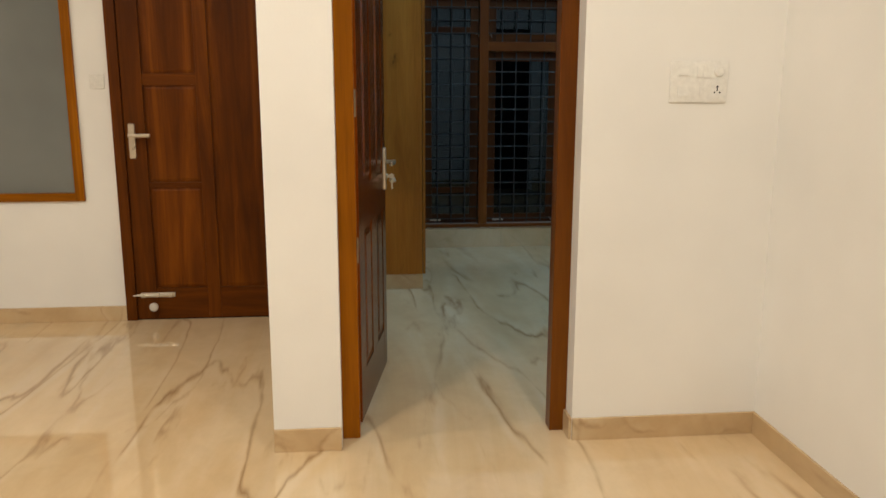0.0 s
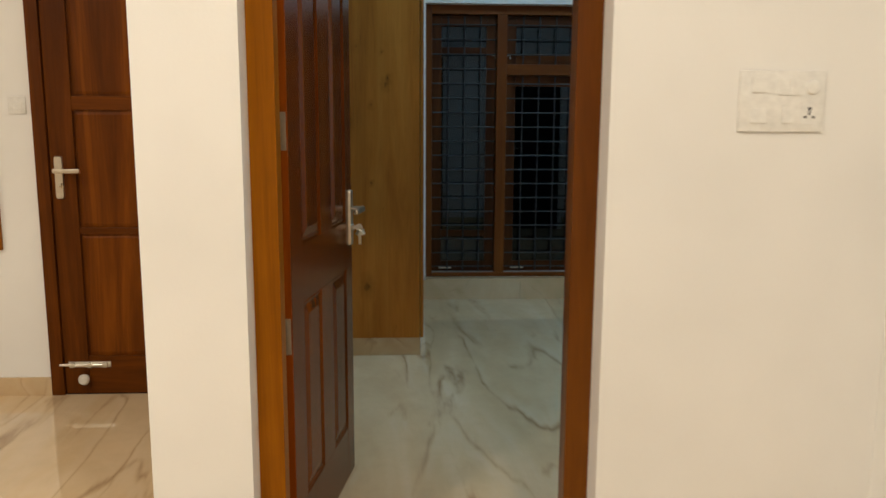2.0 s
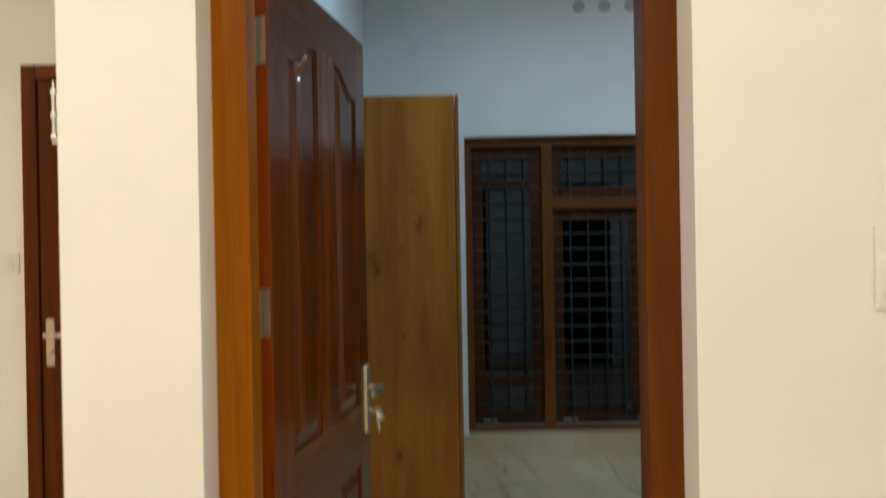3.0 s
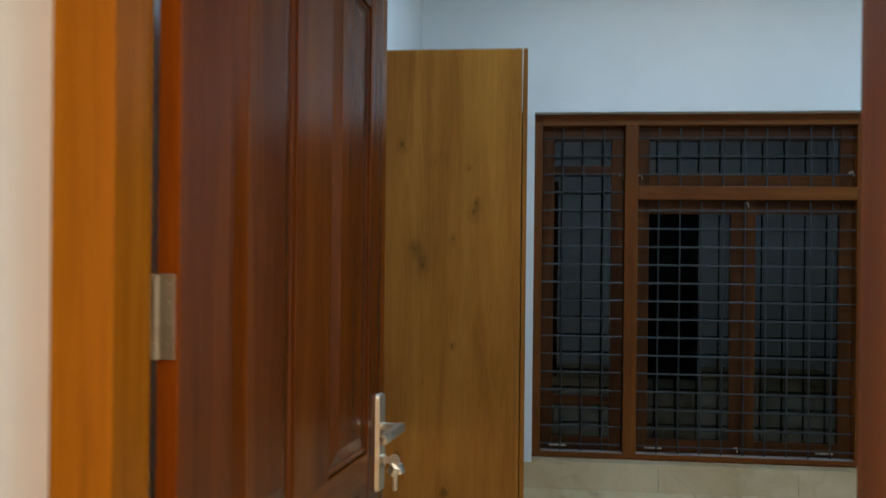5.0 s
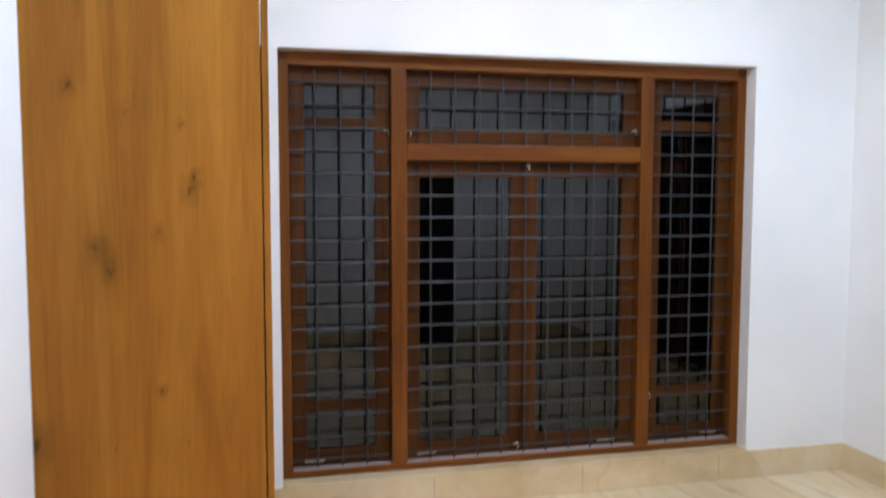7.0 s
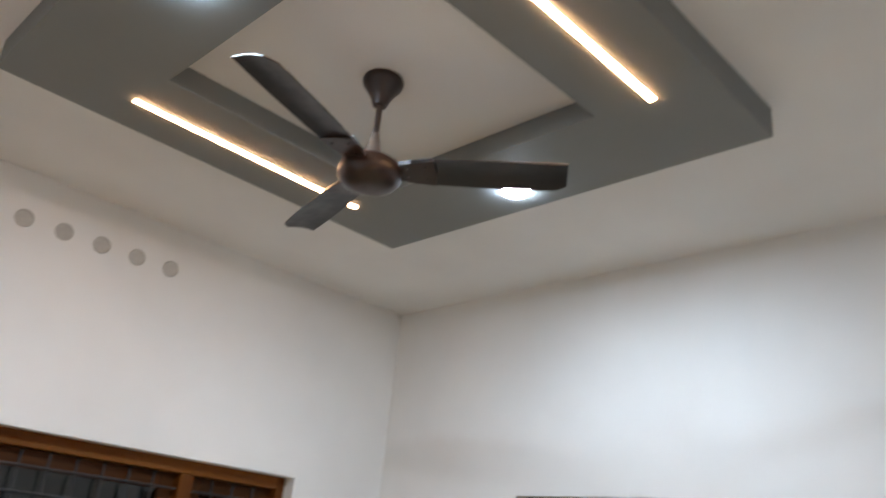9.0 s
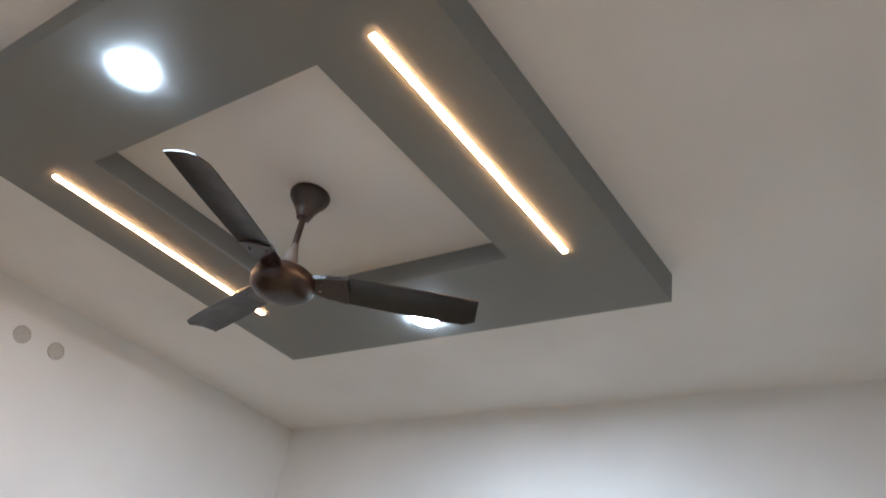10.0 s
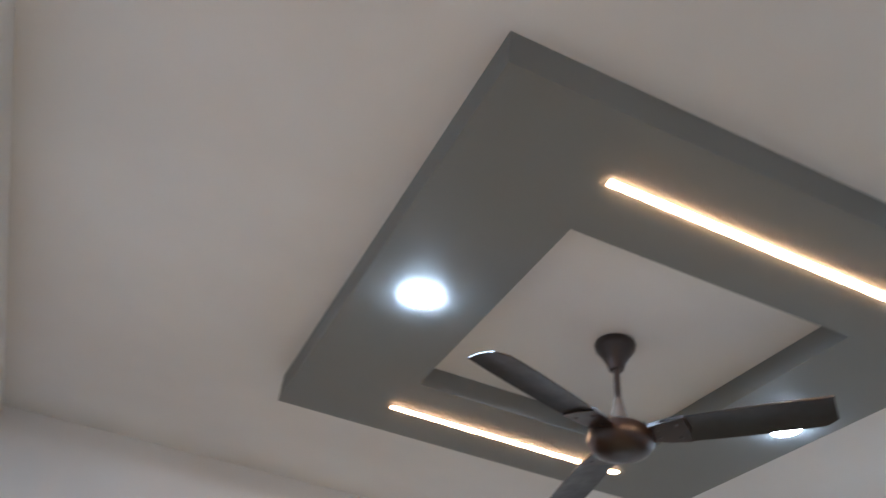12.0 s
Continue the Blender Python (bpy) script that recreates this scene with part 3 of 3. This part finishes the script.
# closed leaf added where a dark opening is mirrored in the window glass
bath = panel_door("door_3", pose(BATH_L + 0.058, ROOM_S - 0.05, 0.008), "closed panelled door blackened to stand for an unlit doorway", BATH_R - BATH_L - 0.116, BATH_Z - 0.068,
                  mats=(UNLIT_V, UNLIT_H, UNLIT_V))
lever_handle(bath, 0.06, 1.0, 0.036, 1, 1)

# the hall's end door: three panels beside one tall board
W2 = FAR_R - FAR_L - 0.128
far = thing("door_2", pose(FAR_L + 0.064, 1.912, 0.006), "closed brown varnished wooden door with flat panels", "door", kind="structure")
zt = FAR_Z - 0.07
part("core", boxes(((0.05, 0.014, 0.05), (W2 - 0.05, 0.03, zt - 0.05))), END_V, far)
for x0, x1 in ((0, 0.118), (0.422, 0.498), (W2 - 0.118, W2)):
    part("stile", boxes(((x0, 0, 0), (x1, 0.04, zt)), bevel=0.002), END_V, far)
for x0, x1, z0, z1 in ((0.118, 0.422, 0, 0.19), (0.118, 0.422, 0.805, 0.835), (0.118, 0.422, 1.40, 1.465), (0.118, 0.422, zt - 0.12, zt),
                       (0.498, W2 - 0.118, 0, 0.19), (0.498, W2 - 0.118, zt - 0.12, zt)):
    part("rail", boxes(((x0, 0.0015, z0), (x1, 0.0385, z1)), bevel=0.0015), END_H, far)
for x0, x1, z0, z1 in ((0.128, 0.412, 0.20, 0.795), (0.128, 0.412, 0.845, 1.39), (0.128, 0.412, 1.475, zt - 0.13), (0.508, W2 - 0.128, 0.20, zt - 0.13)):
    bm = bmesh.new()
    slab(bm, [(x0, z0), (x1, z0), (x1, z1), (x0, z1)], 0.0138, 0.0105, 0.012)
    part("panel", bm, END_V, far)
lever_handle(far, 0.04, 1.078, 0.0, -1, 1)


def tower_bolt(door, x, z, along, length):
    bm = bmesh.new()
    if along == "x":
        box(bm, (x, -0.004, z - 0.014), (x + length, 0, z + 0.014), 0.001)
        tube(bm, (x - 0.04, -0.011, z), (x + length - 0.03, -0.011, z), 0.0065, sides=10)
        for k in (0.02, length * 0.5, length - 0.025):
            box(bm, (x + k - 0.012, -0.019, z - 0.013), (x + k + 0.012, -0.003, z + 0.013), 0.003)
    else:
        box(bm, (x - 0.014, -0.004, z), (x + 0.014, 0, z + length), 0.001)
        tube(bm, (x, -0.011, z + 0.03), (x, -0.011, z + length + 0.03), 0.0065, sides=10)
        for k in (0.03, length * 0.5, length - 0.02):
            box(bm, (x - 0.013, -0.019, z + k - 0.012), (x + 0.013, -0.003, z + k + 0.012), 0.003)
    part("tower_bolt", bm, STEEL, door, "steel sliding tower bolt", True)


tower_bolt(far, 0.022, 0.150, "x", 0.205)
tower_bolt(far, 0.075, 1.925, "z", 0.24)
bm = bmesh.new()
lathe(bm, ((0.012, 0), (0.013, 0.02), (0.024, 0.028), (0.027, 0.04), (0.022, 0.052), (0.008, 0.058)), 20)
bmesh.ops.transform(bm, matrix=pose(0.105, 0, 0.083, 90, 0, 0), verts=bm.verts)
part("door_stop", bm, RUBBER, far, "round white rubber door stop", True)

# framed pane in the hall's end wall
pane = thing("window_3", pose(PANE_L, HALL_N - 0.02, PANE_B), "grey frosted glass pane in a light wooden frame", "window", kind="structure")
pw, ph = PANE_R - PANE_L, PANE_T - PANE_B
for x0, x1 in ((0, 0.052), (pw - 0.052, pw)):
    part("jamb", boxes(((x0, 0, 0), (x1, 0.11, ph)), bevel=0.003), TEAK_V, pane)
for z0, z1 in ((0, 0.05), (ph - 0.05, ph)):
    part("rail", boxes(((0.052, 0.001, z0), (pw - 0.052, 0.11, z1)), bevel=0.003), TEAK_H, pane)
part("pane", boxes(((0.048, 0.03, 0.046), (pw - 0.048, 0.036, ph - 0.046))), FROST, pane)


# ---- bedroom things ----
# wardrobe along the side wall
WX, WY = 0.503, 2.519
ward = thing("wardrobe", pose(ROOM_W, WY, 0), "tall oak laminate wardrobe with knots on a stone plinth", "wardrobe")
wd, wl, wh, wp = WX - ROOM_W, ROOM_N - WY, 2.226, 0.11
part("side_panel", boxes(((0, 0, wp), (wd, 0.019, wh)), bevel=0.001), OAK, ward)
part("side_panel", boxes(((0, wl - 0.019, wp), (wd, wl, wh)), bevel=0.001), OAK, ward)
part("top_panel", boxes(((0, 0.0195, wh - 0.02), (wd, wl - 0.0195, wh - 0.001)), bevel=0.001), OAK, ward)
part("base_panel", boxes(((0, 0.0195, wp + 0.001), (wd, wl - 0.0195, wp + 0.02))), OAK, ward)
part("back_panel", boxes(((0.001, 0.0195, wp + 0.02), (0.009, wl - 0.0195, wh - 0.02))), OAK, ward)
part("plinth", boxes(((0, 0.014, 0.0005), (wd + 0.004, wl, wp)), bevel=0.001), DIM_SKIRT, ward, "beige marble plinth")
leafs = 3
for i in range(leafs):
    a, b = wl * i / leafs + 0.0015, wl * (i + 1) / leafs - 0.0015
    part("wardrobe_door", boxes(((wd + 0.004, a, wp + 0.002), (wd + 0.022, b, wh)), bevel=0.001), OAK, ward)

# dropped ceiling ring with its lights
X0, X1, Y0, Y1 = 0.917, 2.699, 1.217, 3.029
I0, I1, J0, J1 = 1.3175, 2.277, 1.612, 2.606
tray = thing("ceiling_tray", pose(0, 0, TRAY_Z), "dark grey dropped ceiling ring with lights set in it", "false ceiling", kind="structure")
hgt = TOP - TRAY_Z
for lo, hi in (((X0, Y0, 0), (X1, J0, hgt)), ((X0, J1, 0), (X1, Y1, hgt)), ((X0, J0, 0), (I0, J1, hgt)), ((I1, J0, 0), (X1, J1, hgt))):
    part("ring_side", boxes((lo, hi)), TRAY, tray)


def downlight(name, x, y, z, r, glow, label, group):
    lamp = thing(name, pose(x, y, z), label, "ceiling light", group)
    bm = bmesh.new()
    lathe(bm, ((r * 0.985, 0.0), (r * 0.985, -0.002), (r * 1.004, -0.002), (r * 1.006, 0.0)), 40)
    part("rim", bm, PLASTIC, lamp, smooth=True)
    bm = bmesh.new()
    lathe(bm, ((r * 0.3, -0.0074), (r * 0.7, -0.0068), (r * 0.92, -0.0052), (r * 0.99, -0.0026)), 32)
    part("diffuser", bm, glow, lamp, "glowing white diffuser", True)


downlight("downlight", 1.106, 2.107, TRAY_Z, 0.053, SPOT, "round cool white LED downlight in the grey ring", "bedroom downlights")
downlight("downlight", 2.550, 2.154, TRAY_Z, 0.053, SPOT, "round cool white LED downlight in the grey ring", "bedroom downlights")
for y in (1.413, 2.818):
    led = thing("led_strip", pose(1.300, y, TRAY_Z), "long warm white LED strip light in the grey ring", "strip light", "bedroom led strips")
    part("channel", boxes(((-0.003, -0.0115, -0.002), (1.001, 0.0115, 0.0)), bevel=0.0004), PLASTIC, led)
    part("diffuser", boxes(((0, -0.010, -0.006), (0.998, 0.010, -0.0022)), bevel=0.0015), STRIP, led, "glowing warm diffuser")

# ceiling fan
FAN_AT, BLADE_Z = (1.809, 2.117), -0.340
fan = thing("ceiling_fan", pose(FAN_AT[0], FAN_AT[1], INNER), "brown three-bladed ceiling fan hanging from a rod", "ceiling fan")
part("canopy", lathe(bmesh.new(), ((0.064, 0), (0.068, -0.010), (0.064, -0.027), (0.047, -0.050), (0.031, -0.078), (0.023, -0.102), (0.012, -0.103))), FAN, fan, smooth=True)
part("rod", tube(bmesh.new(), (0, 0, -0.10), (0, 0, -0.285), 0.0105), FAN, fan, smooth=True)
part("lower_canopy", lathe(bmesh.new(), ((0.013, -0.205), (0.016, -0.225), (0.024, -0.258), (0.034, -0.292), (0.03, -0.296))), FAN_CAP, fan, "dull grey-brown lower cover", smooth=True)
part("motor", lathe(bmesh.new(), ((0.035, -0.292), (0.068, -0.300), (0.095, -0.319), (0.102, -0.344), (0.1, -0.366), (0.085, -0.386), (0.06, -0.398), (0.03, -0.402))), FAN, fan, smooth=True)
blade_mesh = None
for a in (75.5, 199.6, 308.2):
    if blade_mesh is None:
        bm = bmesh.new()
        rows = []
        for i in range(15):
            u = i / 14
            r = 0.135 + 0.474 * u
            half = 0.056 + 0.011 * math.sin(u * math.pi * 0.75)
            tip = 1.0 if u < 0.9 else math.sqrt(max(0.02, 1 - ((u - 0.9) / 0.105) ** 2))
            front, back = half * (0.45 + 0.55 * tip), -half
            tilt = radians(-10)
            line = []
            for k in range(5):
                w = back + (front - back) * k / 4
                lift = 0.006 * (1 - ((k - 2) / 2) ** 2)
                line.append((r, w * math.cos(tilt), BLADE_Z + 0.006 + w * math.sin(tilt) + lift))
            rows.append([[bm.verts.new((x, y, z + h)) for x, y, z in line] for h in (0.0, -0.004)])
        for p, q in zip(rows, rows[1:]):
            for k in range(4):
                bm.faces.new((p[0][k], q[0][k], q[0][k + 1], p[0][k + 1]))
                bm.faces.new((p[1][k + 1], q[1][k + 1], q[1][k], p[1][k]))
            for k in (0, 4):
                bm.faces.new((p[0][k], p[1][k], q[1][k], q[0][k]))
        for row in (rows[0], rows[-1]):
            for k in range(4):
                bm.faces.new((row[0][k], row[0][k + 1], row[1][k + 1], row[1][k]))
        bmesh.ops.recalc_face_normals(bm, faces=bm.faces)
        blade_mesh = finish("blade", bm, FAN_BLADE, True)
        bm = bmesh.new()
        slope = math.tan(radians(-10))
        shape = [(0.088, -0.034), (0.13, -0.046), (0.205, -0.060), (0.212, 0.0), (0.205, 0.060), (0.13, 0.046), (0.088, 0.034)]
        low = [bm.verts.new((x, y, BLADE_Z - 0.001 + y * slope)) for x, y in shape]
        high = [bm.verts.new((x, y, BLADE_Z + 0.0145 + y * slope - abs(y) * 0.06)) for x, y in shape]
        bm.faces.new(low[::-1])
        bm.faces.new(high)
        for i in range(7):
            bm.faces.new((low[i], low[(i + 1) % 7], high[(i + 1) % 7], high[i]))
        for x, y in ((0.118, -0.018), (0.118, 0.018), (0.178, -0.03), (0.178, 0.03)):
            z = BLADE_Z - 0.001 + y * slope
            tube(bm, (x, y, z + 0.001), (x, y, z - 0.004), 0.0055, 0.004, sides=10)
        bmesh.ops.recalc_face_normals(bm, faces=bm.faces)
        iron_mesh = finish("blade_iron", bm, FAN, True)
    b = new("blade", blade_mesh)
    b.parent, b.matrix_basis = fan, pose(0, 0, 0, 0, 0, a)
    tagged(b, "dark brown metal blade")
    k = new("blade_iron", iron_mesh)
    k.parent, k.matrix_basis = b, pose(0, 0, 0)

# row of round vents over the wide window
for i in range(5):
    x = 1.391 + 0.179 * i
    cap = thing("wall_vent", pose(x, ROOM_N, 3.111), "round grey vent cap high on the white wall", "vent", "vents over the window")
    bm = bmesh.new()
    lathe(bm, ((0.042, 0), (0.042, 0.003), (0.037, 0.005), (0.034, 0.002), (0.01, 0.0015)), 28)
    bmesh.ops.transform(bm, matrix=pose(0, 0, 0, 90, 0, 0), verts=bm.verts)
    part("cap", bm, VENT, cap, smooth=True)


# ---- hall things ----
def plate(name, x, y, z, w, h, label, category):
    ob = thing(name, pose(x, y, z), label, category)
    part("cover", boxes(((0, -0.008, 0), (w, 0, h)), bevel=0.004), PLASTIC, ob, smooth=True)
    return ob


def rocker(ob, x, z, w, h):
    bm = bmesh.new()
    box(bm, (x, -0.0095, z), (x + w, -0.0075, z + h), 0.0008)
    for v in bm.verts:
        if v.co.y < -0.0085 and v.co.z < z + h / 2:
            v.co.y -= 0.002
    part("switch", bm, PLASTIC, ob)


board = plate("switch_board", 1.247, 0.012, 1.335, 0.221, 0.152, "white plastic switch board with socket on the wall", "switch board")
rocker(board, 0.03, 0.098, 0.042, 0.036)
rocker(board, 0.03, 0.022, 0.042, 0.036)
rocker(board, 0.1, 0.092, 0.024, 0.042)
rocker(board, 0.126, 0.092, 0.024, 0.042)
rocker(board, 0.114, 0.022, 0.024, 0.046)
bm = bmesh.new()
lathe(bm, ((0.019, 0), (0.0185, 0.004), (0.016, 0.007), (0.008, 0.008)), 24)
bmesh.ops.transform(bm, matrix=pose(0.186, -0.0075, 0.112, 90, 0, 0), verts=bm.verts)
part("dimmer_knob", bm, PLASTIC, board, "round white dimmer knob", True)
part("socket", boxes(((0.158, -0.0095, 0.018), (0.207, -0.0075, 0.076)), bevel=0.001), PLASTIC, board)
for x, z, r in ((0.182, 0.058, 0.0042), (0.172, 0.037, 0.0034), (0.193, 0.037, 0.0034)):
    bm = bmesh.new()
    tube(bm, (x, -0.009, z), (x, -0.0102, z), r, sides=12)
    if r > 0.004:
        box(bm, (x - 0.0022, -0.0102, z - 0.016), (x + 0.0022, -0.009, z))
    part("pin_hole", bm, BLACK, board, "dark socket hole")

small = plate("wall_switch", -1.452, HALL_N, 1.385, 0.082, 0.082, "small white plastic switch plate beside the brown door", "switch")
rocker(small, 0.024, 0.02, 0.034, 0.042)

# unseen lamps, added and spread out to light the hall evenly
for x, y in ((-1.1, -1.5), (-2.9, -0.7), (-2.7, -3.0), (-0.8, -3.5), (0.95, -2.0)):
    downlight("unseen_hall_light", x, y, TOP, 0.085, HALL_FILL, "unseen round warm light added to light the hall", "hall downlights")
